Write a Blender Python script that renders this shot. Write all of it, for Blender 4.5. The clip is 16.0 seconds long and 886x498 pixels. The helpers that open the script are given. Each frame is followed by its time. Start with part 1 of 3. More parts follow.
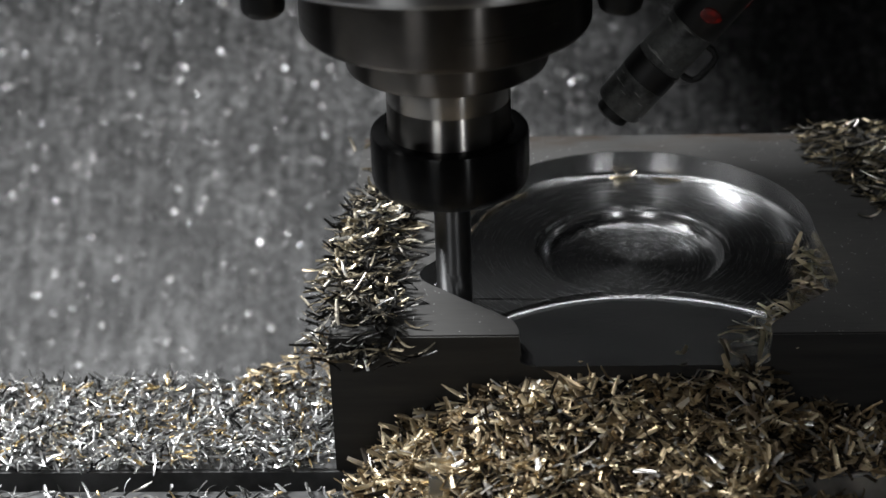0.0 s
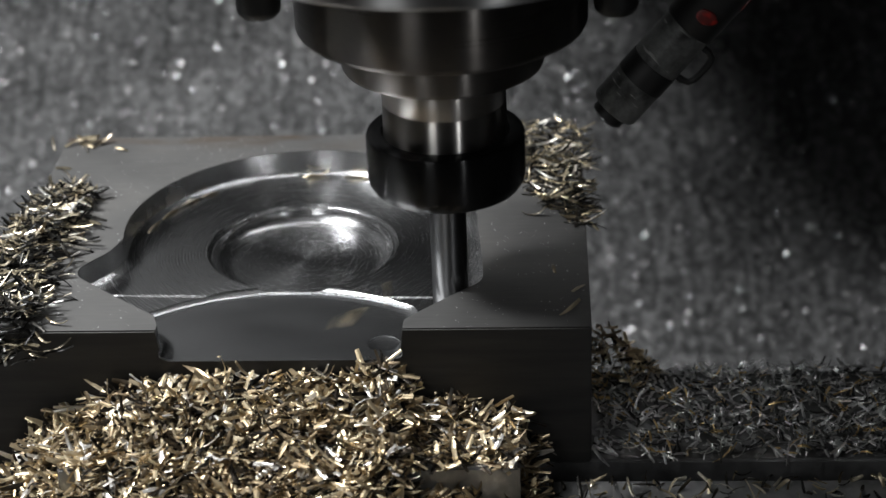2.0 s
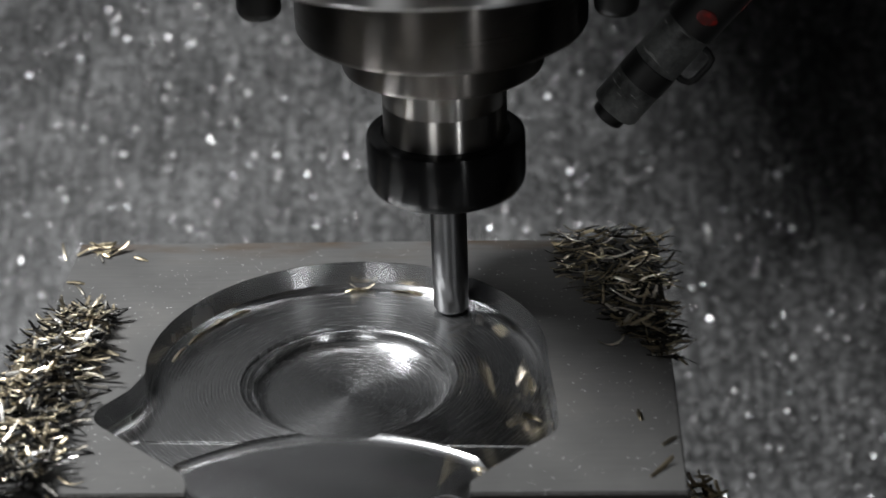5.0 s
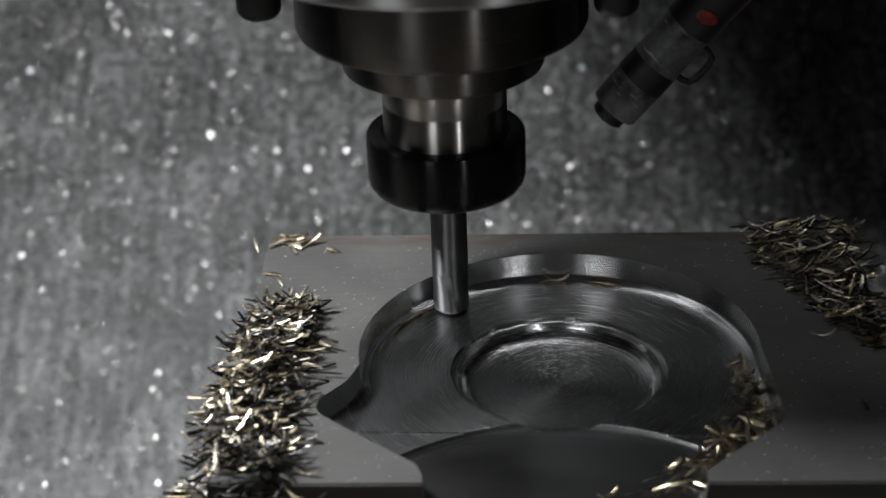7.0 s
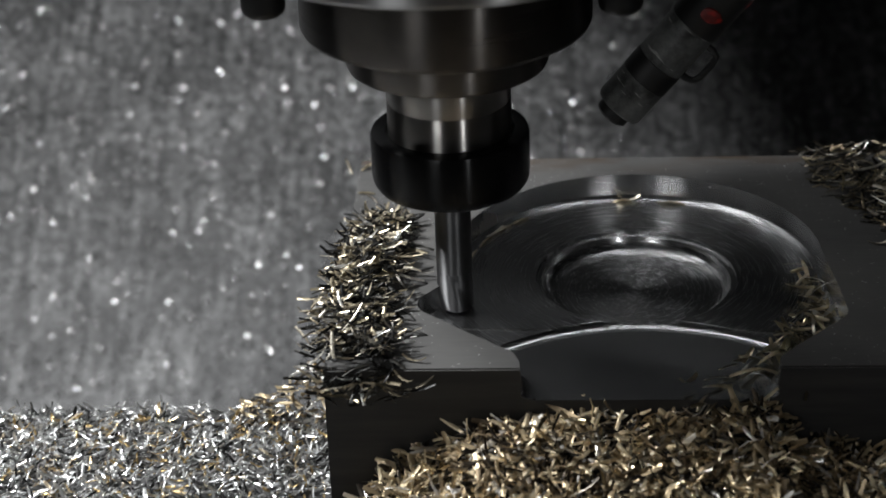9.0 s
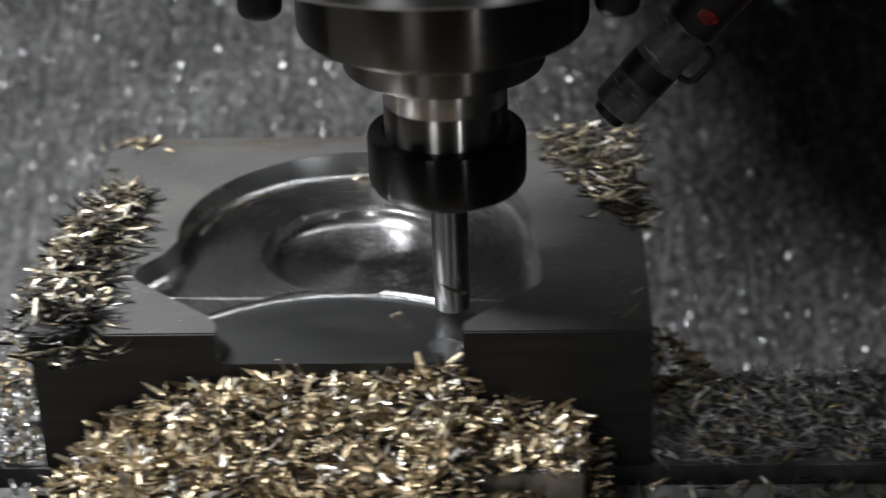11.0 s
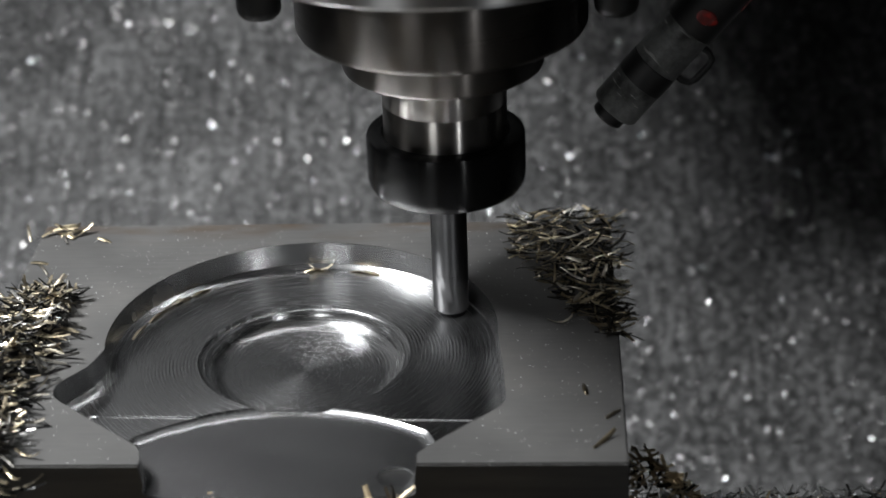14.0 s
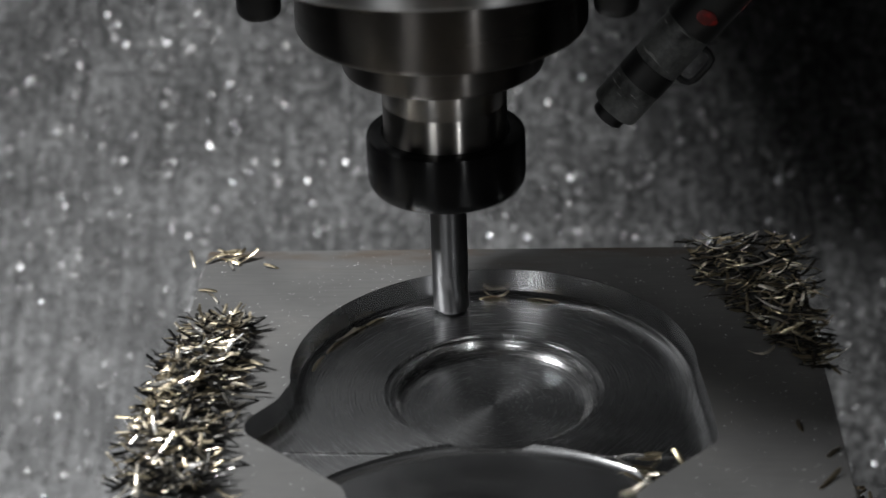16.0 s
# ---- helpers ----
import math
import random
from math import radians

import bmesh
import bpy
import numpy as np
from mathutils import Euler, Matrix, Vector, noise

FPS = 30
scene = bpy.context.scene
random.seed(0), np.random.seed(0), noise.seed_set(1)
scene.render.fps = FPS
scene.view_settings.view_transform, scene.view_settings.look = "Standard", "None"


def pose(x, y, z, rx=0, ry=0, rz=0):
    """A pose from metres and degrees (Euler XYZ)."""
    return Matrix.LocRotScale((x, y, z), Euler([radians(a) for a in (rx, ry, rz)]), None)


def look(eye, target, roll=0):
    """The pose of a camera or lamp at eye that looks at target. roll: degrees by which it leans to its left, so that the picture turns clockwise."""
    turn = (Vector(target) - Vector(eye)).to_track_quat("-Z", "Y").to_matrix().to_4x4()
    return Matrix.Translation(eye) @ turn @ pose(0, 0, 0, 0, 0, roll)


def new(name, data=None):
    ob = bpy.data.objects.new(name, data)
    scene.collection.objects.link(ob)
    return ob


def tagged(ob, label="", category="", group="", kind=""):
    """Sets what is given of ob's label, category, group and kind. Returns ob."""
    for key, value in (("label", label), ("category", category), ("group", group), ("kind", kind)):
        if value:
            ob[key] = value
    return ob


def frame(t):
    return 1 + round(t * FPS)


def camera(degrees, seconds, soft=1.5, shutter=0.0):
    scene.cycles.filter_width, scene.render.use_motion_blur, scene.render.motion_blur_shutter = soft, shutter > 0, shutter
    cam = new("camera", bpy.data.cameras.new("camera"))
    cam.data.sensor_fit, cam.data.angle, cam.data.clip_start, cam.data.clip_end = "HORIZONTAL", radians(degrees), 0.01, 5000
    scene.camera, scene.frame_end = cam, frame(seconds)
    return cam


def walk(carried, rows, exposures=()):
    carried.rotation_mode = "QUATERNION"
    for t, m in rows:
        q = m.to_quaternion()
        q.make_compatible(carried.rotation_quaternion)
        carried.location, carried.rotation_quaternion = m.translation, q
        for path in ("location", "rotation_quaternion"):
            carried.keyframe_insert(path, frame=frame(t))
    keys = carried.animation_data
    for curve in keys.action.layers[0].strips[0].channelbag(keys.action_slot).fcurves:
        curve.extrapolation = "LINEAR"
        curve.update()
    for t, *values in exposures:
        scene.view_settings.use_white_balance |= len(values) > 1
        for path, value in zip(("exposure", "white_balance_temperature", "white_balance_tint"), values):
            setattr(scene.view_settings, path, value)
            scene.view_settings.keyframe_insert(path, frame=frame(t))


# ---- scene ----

MM = 0.001
PLATE = dict(x0=-152.0, x1=44.6, y0=-77.4, y1=74.9, z0=-50.0)   # workpiece block, top face at z = 0
HUB = (-54.2, -0.8)                                             # centre of the round pocket in the block


def v3(x, y, z):
    return Vector((x * MM, y * MM, z * MM))


# ---------------------------------------------------------------- camera
cam = camera(25.46, 16.0, soft=1.5, shutter=0.5)
EYE = v3(29.5, -563.0, 299.8)
AIM = EYE + Vector((-0.04998, 0.88991, -0.45340))
BASE = look(EYE, AIM, -2.06)
# the machine's shudder: seconds, degrees to the left, degrees down
SHAKE = [(0.0, 0.113, 0.060), (0.5, 0.113, 0.060), (1.0, 0.063, 0.038), (1.5, 0.012, 0.012), (2.0, -0.010, 0.010),
         (2.5, 0.0, 0.0), (4.5, 0.0, 0.0), (6.8, 0.0, 0.008), (7.0, 0.0, 0.012), (7.5, 0.088, 0.026), (8.0, 0.125, 0.037),
         (8.5, 0.125, 0.045), (9.9, 0.113, 0.060), (10.5, 0.092, 0.060), (11.0, 0.025, 0.026), (11.5, 0.012, 0.024),
         (12.0, -0.008, 0.0), (13.0, -0.008, 0.0), (14.0, 0.0, 0.0), (16.0, 0.0, 0.0)]
walk(cam, [(t, BASE @ pose(0, 0, 0, -down, left, 0)) for t, left, down in SHAKE])
cam.data.dof.use_dof = True
cam.data.dof.focus_distance = 0.628
cam.data.dof.aperture_fstop = 13.0

# the machine table's travel in x and y (millimetres)
TRAVEL = [(0.0, 113.7, 42.1), (0.25, 113.0, 42.3), (0.5, 93.5, 43.5), (1.0, 50.8, 45.6), (1.5, 8.1, 47.7), (1.62, 0.9, 47.9),
          (2.0, 0.5, 47.9), (2.1, 0.2, 47.4), (2.5, -1.3, 33.7), (3.0, 0.1, 16.9), (3.5, 0.1, -0.3), (4.0, 4.0, -16.7),
          (4.5, 12.5, -31.0), (5.0, 24.0, -43.0), (5.5, 39.5, -49.5), (6.0, 56.4, -51.0), (6.4, 69.5, -49.0), (7.0, 88.8, -38.6),
          (7.5, 100.1, -25.5), (8.0, 107.3, -9.8), (8.5, 111.0, 6.0), (9.0, 114.0, 22.0), (9.35, 115.5, 34.0), (9.65, 113.7, 42.0),
          (9.9, 113.0, 42.3), (10.13, 93.5, 42.6), (10.5, 62.2, 42.9), (11.0, 19.3, 45.5), (11.22, 0.8, 46.6), (11.5, 0.3, 46.5),
          (11.72, 0.0, 45.9), (12.0, -3.3, 36.9), (12.5, -1.1, 20.1), (13.0, -1.4, 2.9), (13.5, 1.3, -13.6), (14.0, 8.7, -28.6),
          (14.5, 20.4, -40.6), (15.0, 35.1, -48.5), (15.5, 52.0, -51.1), (16.0, 68.9, -49.3)]
APRON_TILT, APRON_RATE = 37.0, 0.70     # the sloping cover behind slides slower than the table travels


def travel(t):
    ts = [r[0] for r in TRAVEL]
    return np.interp(t, ts, [r[1] for r in TRAVEL]), np.interp(t, ts, [r[2] for r in TRAVEL])


# ---------------------------------------------------------------- light
world = bpy.data.worlds.new("enclosure_dark")
scene.world = world
world.use_nodes = True
world.node_tree.nodes["Background"].inputs[0].default_value = (0.8, 0.9, 1.0, 1)
world.node_tree.nodes["Background"].inputs[1].default_value = 0.0015
scene.view_settings.exposure = 0.0


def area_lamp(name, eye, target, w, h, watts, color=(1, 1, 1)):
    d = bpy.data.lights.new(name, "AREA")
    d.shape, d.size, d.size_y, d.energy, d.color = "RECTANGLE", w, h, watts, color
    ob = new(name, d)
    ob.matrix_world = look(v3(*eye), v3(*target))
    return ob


area_lamp("work_lamp", (-400, -5, 600), (-30, 0, -10), 0.14, 0.20, 7.4, (0.97, 0.985, 1.0))
# front and rear fills, added to lift the chip heap and floor sheen
area_lamp("front_fill", (-230, -640, 330), (20, -90, -30), 0.14, 0.10, 0.46, (0.97, 0.985, 1.0))
REAR = area_lamp("rear_fill", (-480, 560, 380), (-80, 0, -10), 0.66, 0.34, 0.035, (0.97, 0.985, 1.0))
REAR.data.spread = radians(95)
area_lamp("top_lamp", (-30, 190, 335), (-20, 10, -10), 0.36, 0.018, 0.18, (0.97, 0.985, 1.0))
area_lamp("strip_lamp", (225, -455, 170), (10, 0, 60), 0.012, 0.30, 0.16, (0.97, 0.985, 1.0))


# ---------------------------------------------------------------- materials
def material(name, color, metallic=0.0, rough=0.5):
    m = bpy.data.materials.new(name)
    m.use_nodes = True
    nt = m.node_tree
    b = nt.nodes["Principled BSDF"]
    b.inputs["Base Color"].default_value = (*color, 1)
    b.inputs["Metallic"].default_value = metallic
    b.inputs["Roughness"].default_value = rough
    return m, nt, b


def node(nt, kind, **inputs):
    n = nt.nodes.new(kind)
    for k, val in inputs.items():
        n.inputs[k.replace("_", " ")].default_value = val
    return n


def coords(nt, out="Object"):
    return nt.nodes.new("ShaderNodeTexCoord").outputs[out]


def noise_tex(nt, vec, scale, detail=4.0, rough=0.55):
    n = node(nt, "ShaderNodeTexNoise", Scale=scale, Detail=detail, Roughness=rough)
    nt.links.new(vec, n.inputs["Vector"])
    return n.outputs["Fac"]


def ramp(nt, fac, stops):
    r = nt.nodes.new("ShaderNodeValToRGB")
    while len(r.color_ramp.elements) < len(stops):
        r.color_ramp.elements.new(0.5)
    for e, (p, c) in zip(r.color_ramp.elements, stops):
        e.position, e.color = p, (*c, 1) if len(c) == 3 else c
    nt.links.new(fac, r.inputs["Fac"])
    return r.outputs["Color"]


def math_node(nt, op, a, b=None):
    n = nt.nodes.new("ShaderNodeMath")
    n.operation = op
    for i, val in enumerate((a, b)):
        if val is None:
            continue
        if isinstance(val, (int, float)):
            n.inputs[i].default_value = val
        else:
            nt.links.new(val, n.inputs[i])
    return n.outputs[0]


def bump(nt, b, height, strength, dist=0.0002):
    n = node(nt, "ShaderNodeBump", Strength=strength, Distance=dist)
    nt.links.new(height, n.inputs["Height"])
    nt.links.new(n.outputs["Normal"], b.inputs["Normal"])


def stretched(nt, vec, sx, sy, sz):
    n = nt.nodes.new("ShaderNodeMapping")
    n.inputs["Scale"].default_value = (sx, sy, sz)
    nt.links.new(vec, n.inputs["Vector"])
    return n.outputs["Vector"]


def grey(a):
    return (a, a, a)


def make_mill_scale():
    m, nt, b = material("mill_scale_steel", grey(0.10), 0.12, 0.5)
    b.inputs["Specular IOR Level"].default_value = 0.3
    co = coords(nt)
    n1 = noise_tex(nt, co, 18, 5)
    n2 = noise_tex(nt, co, 1500, 2)
    n3 = noise_tex(nt, stretched(nt, co, 60, 900, 60), 1.0, 3)
    col = ramp(nt, n1, [(0.3, (0.098, 0.097, 0.095)), (0.55, (0.140, 0.138, 0.134)), (0.75, (0.190, 0.184, 0.173))])
    vor = node(nt, "ShaderNodeTexVoronoi", Scale=820.0)
    nt.links.new(co, vor.inputs["Vector"])
    sel = nt.nodes.new("ShaderNodeSeparateColor")
    nt.links.new(vor.outputs["Color"], sel.inputs[0])
    dust = math_node(nt, "GREATER_THAN", noise_tex(nt, co, 30, 3), 0.43)
    near = math_node(nt, "LESS_THAN", vor.outputs["Distance"], math_node(nt, "MULTIPLY", sel.outputs[0], 0.19))
    spk = math_node(nt, "MULTIPLY", math_node(nt, "MULTIPLY", near, math_node(nt, "GREATER_THAN", sel.outputs[1], 0.5)), dust)
    mix = nt.nodes.new("ShaderNodeMixRGB")
    mix.inputs["Color2"].default_value = (0.85, 0.85, 0.85, 1)
    nt.links.new(spk, mix.inputs["Fac"])
    nt.links.new(col, mix.inputs["Color1"])
    sep = nt.nodes.new("ShaderNodeSeparateXYZ")
    nt.links.new(co, sep.inputs[0])
    rim = node(nt, "ShaderNodeMapRange", From_Min=0.058, From_Max=0.072)
    nt.links.new(sep.outputs[1], rim.inputs[0])
    blot = ramp(nt, noise_tex(nt, stretched(nt, co, 28, 90, 28), 1.0, 4), [(0.46, grey(0)), (0.66, grey(0.7))])
    rust = nt.nodes.new("ShaderNodeMixRGB")
    rust.inputs["Color2"].default_value = (0.085, 0.050, 0.024, 1)
    nt.links.new(math_node(nt, "MULTIPLY", blot, rim.outputs[0]), rust.inputs["Fac"])
    nt.links.new(mix.outputs[0], rust.inputs["Color1"])
    nt.links.new(rust.outputs[0], b.inputs["Base Color"])
    nt.links.new(ramp(nt, n3, [(0.3, grey(0.42)), (0.7, grey(0.60))]), b.inputs["Roughness"])
    bump(nt, b, n2, 0.12, 0.0001)
    return m


def make_shaded_side():
    # shade of the block's upright faces is put into this near-black colour
    m, nt, b = material("shaded_block_side", grey(0.03), 0.0, 0.6)
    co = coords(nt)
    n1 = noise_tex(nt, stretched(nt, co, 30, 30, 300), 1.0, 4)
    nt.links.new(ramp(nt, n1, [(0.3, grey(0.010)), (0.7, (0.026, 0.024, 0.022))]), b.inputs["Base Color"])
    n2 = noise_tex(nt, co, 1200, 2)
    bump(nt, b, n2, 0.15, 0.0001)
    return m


def make_machined():
    """Freshly milled steel: rings round the hub, fine noise, a few smears."""
    m, nt, b = material("milled_steel", grey(0.5), 1.0, 0.3)
    co = coords(nt)
    sep = nt.nodes.new("ShaderNodeSeparateXYZ")
    nt.links.new(co, sep.inputs[0])
    dx = math_node(nt, "SUBTRACT", sep.outputs[0], HUB[0] * MM)
    dy = math_node(nt, "SUBTRACT", sep.outputs[1], HUB[1] * MM)
    r = math_node(nt, "SQRT", math_node(nt, "ADD", math_node(nt, "MULTIPLY", dx, dx), math_node(nt, "MULTIPLY", dy, dy)))
    wob = math_node(nt, "MULTIPLY", noise_tex(nt, co, 60, 2), 0.0012)
    rr = math_node(nt, "ADD", r, wob)
    rings = math_node(nt, "SINE", math_node(nt, "MULTIPLY", rr, 2 * math.pi / 0.0011))
    fade = ramp(nt, noise_tex(nt, co, 26, 1), [(0.46, grey(0.06)), (0.60, grey(1))])
    turn = nt.nodes.new("ShaderNodeCombineXYZ")
    nt.links.new(r, turn.inputs[0])
    nt.links.new(math_node(nt, "MULTIPLY", math_node(nt, "ARCTAN2", dy, dx), 0.0005), turn.inputs[1])
    brushed = noise_tex(nt, turn.outputs[0], 5200, 2, 0.6)
    fine = math_node(nt, "MULTIPLY", brushed, 0.4)
    h = math_node(nt, "ADD", math_node(nt, "MULTIPLY", rings, math_node(nt, "MULTIPLY", fade, 0.55)), fine)
    bump(nt, b, h, 0.5, 0.0001)
    n1 = noise_tex(nt, co, 40, 4)
    nt.links.new(ramp(nt, n1, [(0.2, (0.55, 0.555, 0.56)), (0.8, (0.63, 0.63, 0.63))]), b.inputs["Base Color"])
    nt.links.new(ramp(nt, brushed, [(0.3, grey(0.20)), (0.7, grey(0.29))]), b.inputs["Roughness"])
    out = nt.nodes.new("ShaderNodeCombineXYZ")
    nt.links.new(dx, out.inputs[0])
    nt.links.new(dy, out.inputs[1])
    unit = nt.nodes.new("ShaderNodeVectorMath")
    unit.operation = "NORMALIZE"
    nt.links.new(out.outputs[0], unit.inputs[0])
    nt.links.new(unit.outputs[0], b.inputs["Tangent"])
    b.inputs["Anisotropic"].default_value = 0.58
    return m


def make_recess():
    """Face-milled steel: even grey sheen with a fine grain and faint smears."""
    m, nt, b = material("face_milled_steel", grey(0.5), 1.0, 0.3)
    co = coords(nt)
    n1 = noise_tex(nt, stretched(nt, co, 22, 70, 22), 1.0, 4)
    grain = noise_tex(nt, co, 1400, 2)
    nt.links.new(ramp(nt, n1, [(0.25, (0.47, 0.475, 0.48)), (0.75, (0.55, 0.555, 0.56))]), b.inputs["Base Color"])
    nt.links.new(ramp(nt, n1, [(0.25, grey(0.21)), (0.75, grey(0.28))]), b.inputs["Roughness"])
    bump(nt, b, math_node(nt, "ADD", grain, noise_tex(nt, stretched(nt, co, 300, 1500, 300), 1.0, 2)), 0.4, 0.00006)
    return m


def make_wall():
    """Side-milled steel: fine level lines, a soft sheen drawn out upwards."""
    m, nt, b = material("side_milled_steel", grey(0.5), 1.0, 0.4)
    co = coords(nt)
    n1 = noise_tex(nt, stretched(nt, co, 25, 25, 1400), 1.0, 3)
    n2 = noise_tex(nt, co, 45, 4)
    nt.links.new(ramp(nt, n2, [(0.2, (0.46, 0.465, 0.47)), (0.8, (0.58, 0.58, 0.58))]), b.inputs["Base Color"])
    nt.links.new(ramp(nt, n2, [(0.25, grey(0.22)), (0.75, grey(0.29))]), b.inputs["Roughness"])
    bump(nt, b, n1, 0.16, 0.0001)
    up = nt.nodes.new("ShaderNodeCombineXYZ")
    up.inputs[2].default_value = 1.0
    nt.links.new(up.outputs[0], b.inputs["Tangent"])
    b.inputs["Anisotropic"].default_value = 0.6
    return m


def make_turned(name, color, rough, metallic=1.0, spread=0.06, warm=0.0):
    """Turned metal: fine grooves round the z axis."""
    m, nt, b = material(name, color, metallic, rough)
    co = coords(nt)
    n1 = noise_tex(nt, stretched(nt, co, 10, 10, 1500), 1.0, 3)
    n2 = noise_tex(nt, co, 70, 4)
    c0 = [max(0, c * 0.82) for c in color]
    c1 = [color[0] * (1.12 + warm), color[1] * 1.12, color[2] * (1.12 - warm)]
    nt.links.new(ramp(nt, n2, [(0.3, c0), (0.7, c1)]), b.inputs["Base Color"])
    nt.links.new(ramp(nt, n1, [(0.3, grey(rough - spread)), (0.7, grey(rough + spread))]), b.inputs["Roughness"])
    bump(nt, b, n1, 0.02, 0.00002)
    tan = nt.nodes.new("ShaderNodeTangent")
    tan.direction_type, tan.axis = "RADIAL", "Z"
    nt.links.new(tan.outputs[0], b.inputs["Tangent"])
    b.inputs["Anisotropic"].default_value = 1.0
    b.inputs["Anisotropic Rotation"].default_value = 0.25
    return m


def make_plastic(name, color, rough):
    m, nt, b = material(name, color, 0.0, rough)
    co = coords(nt)
    n = noise_tex(nt, co, 160, 5)
    nt.links.new(ramp(nt, n, [(0.3, [c * 0.6 for c in color]), (0.7, [c * 1.5 for c in color])]), b.inputs["Base Color"])
    bump(nt, b, noise_tex(nt, co, 900, 2), 0.15, 0.0001)
    return m


def make_scuffed():
    """Grey plastic with oily dark patches and pale scratches."""
    m, nt, b = material("scuffed_grey_plastic", grey(0.06), 0.0, 0.55)
    co = coords(nt)
    n1 = noise_tex(nt, co, 75, 5, 0.7)
    base = ramp(nt, n1, [(0.36, (0.010, 0.010, 0.010)), (0.44, (0.04, 0.041, 0.04)), (0.55, (0.09, 0.093, 0.09)), (0.7, (0.15, 0.15, 0.147))])
    scr = ramp(nt, noise_tex(nt, stretched(nt, co, 90, 90, 700), 1.0, 3), [(0.64, grey(0)), (0.70, grey(0.6))])
    mix = nt.nodes.new("ShaderNodeMixRGB")
    mix.inputs["Color2"].default_value = (0.40, 0.40, 0.39, 1)
    nt.links.new(scr, mix.inputs["Fac"])
    nt.links.new(base, mix.inputs["Color1"])
    nt.links.new(mix.outputs[0], b.inputs["Base Color"])
    nt.links.new(ramp(nt, n1, [(0.35, grey(0.3)), (0.6, grey(0.62))]), b.inputs["Roughness"])
    bump(nt, b, noise_tex(nt, co, 500, 3), 0.3, 0.0002)
    return m


def make_chips(name, stops, rough=0.33):
    m, nt, b = material(name, grey(0.5), 0.85, rough)
    g = nt.nodes.new("ShaderNodeNewGeometry").outputs["Random Per Island"]
    nt.links.new(ramp(nt, g, stops), b.inputs["Base Color"])
    n = noise_tex(nt, coords(nt), 900, 2)
    nt.links.new(ramp(nt, n, [(0.3, grey(rough - 0.08)), (0.7, grey(rough + 0.12))]), b.inputs["Roughness"])
    bump(nt, b, n, 0.3, 0.0001)
    return m


def make_loose_chip():
    m, nt, b = material("loose_chip_metal", grey(0.5), 1.0, 0.34)
    g = nt.nodes.new("ShaderNodeObjectInfo").outputs["Random"]
    nt.links.new(ramp(nt, g, [(0.0, (0.10, 0.085, 0.06)), (0.35, (0.42, 0.36, 0.25)), (0.7, (0.66, 0.56, 0.38)), (1.0, (0.70, 0.68, 0.64))]), b.inputs["Base Color"])
    bump(nt, b, noise_tex(nt, coords(nt), 900, 2), 0.3, 0.0001)
    return m


def make_table_iron():
    m, nt, b = material("table_cast_iron", grey(0.3), 0.8, 0.42)
    co = coords(nt)
    n = noise_tex(nt, co, 60, 5)
    nt.links.new(ramp(nt, n, [(0.3, grey(0.16)), (0.7, grey(0.38))]), b.inputs["Base Color"])
    nt.links.new(ramp(nt, noise_tex(nt, co, 400, 3), [(0.3, grey(0.30)), (0.7, grey(0.55))]), b.inputs["Roughness"])
    bump(nt, b, noise_tex(nt, co, 700, 3), 0.3, 0.0002)
    return m


def make_apron():
    """Wet, dusty sheet cover, mottled with oil and fine swarf."""
    m, nt, b = material("cover_sheet", grey(0.14), 0.3, 0.5)
    co = coords(nt)
    n1 = noise_tex(nt, co, 14, 4)
    n2 = noise_tex(nt, co, 190, 4, 0.7)
    n3 = noise_tex(nt, stretched(nt, co, 160, 25, 160), 1.0, 4)
    a = math_node(nt, "ADD", math_node(nt, "MULTIPLY", n2, 0.55), math_node(nt, "MULTIPLY", n3, 0.25))
    a = math_node(nt, "ADD", a, math_node(nt, "MULTIPLY", n1, 0.2))
    nt.links.new(ramp(nt, a, [(0.40, grey(0.028)), (0.5, grey(0.105)), (0.60, grey(0.34))]), b.inputs["Base Color"])
    nt.links.new(ramp(nt, n2, [(0.3, grey(0.35)), (0.7, grey(0.65))]), b.inputs["Roughness"])
    bump(nt, b, n2, 0.6, 0.0008)
    return m


def make_glow(name, color, strength):
    m, nt, b = material(name, color, 0.0, 0.4)
    n = noise_tex(nt, coords(nt), 480, 4)
    nt.links.new(ramp(nt, n, [(0.46, [c * 0.12 for c in color]), (0.62, color)]), b.inputs["Emission Color"])
    b.inputs["Emission Strength"].default_value = strength
    b.inputs["Base Color"].default_value = (0.05, 0.004, 0.003, 1)
    return m


MILL_SCALE, SIDE, MILLED, MILLED_WALL, RECESS = make_mill_scale(), make_shaded_side(), make_machined(), make_wall(), make_recess()
NOSE_METAL = make_turned("spindle_nose_metal", (0.135, 0.128, 0.122), 0.32, 1.0, 0.05, 0.04)
RING_METAL = make_turned("bright_ring_metal", (0.46, 0.46, 0.46), 0.44, 1.0, 0.03)
FLANGE_METAL = make_turned("holder_flange_metal", (0.20, 0.192, 0.185), 0.31, 1.0, 0.04, 0.05)
HOLDER_METAL = make_turned("ground_holder_metal", (0.50, 0.49, 0.475), 0.29, 1.0, 0.015, 0.03)
NUT_BLACK = make_turned("black_oxide", (0.004, 0.004, 0.0042), 0.26, 0.0, 0.01)
NUT_BLACK.node_tree.nodes["Principled BSDF"].inputs["Specular IOR Level"].default_value = 0.25
TOOL_METAL = make_turned("coated_carbide", (0.31, 0.31, 0.315), 0.60, 1.0, 0.03)
BLACK_PLASTIC = make_plastic("black_plastic", (0.003, 0.003, 0.003), 0.5)
GREY_PLASTIC = make_scuffed()
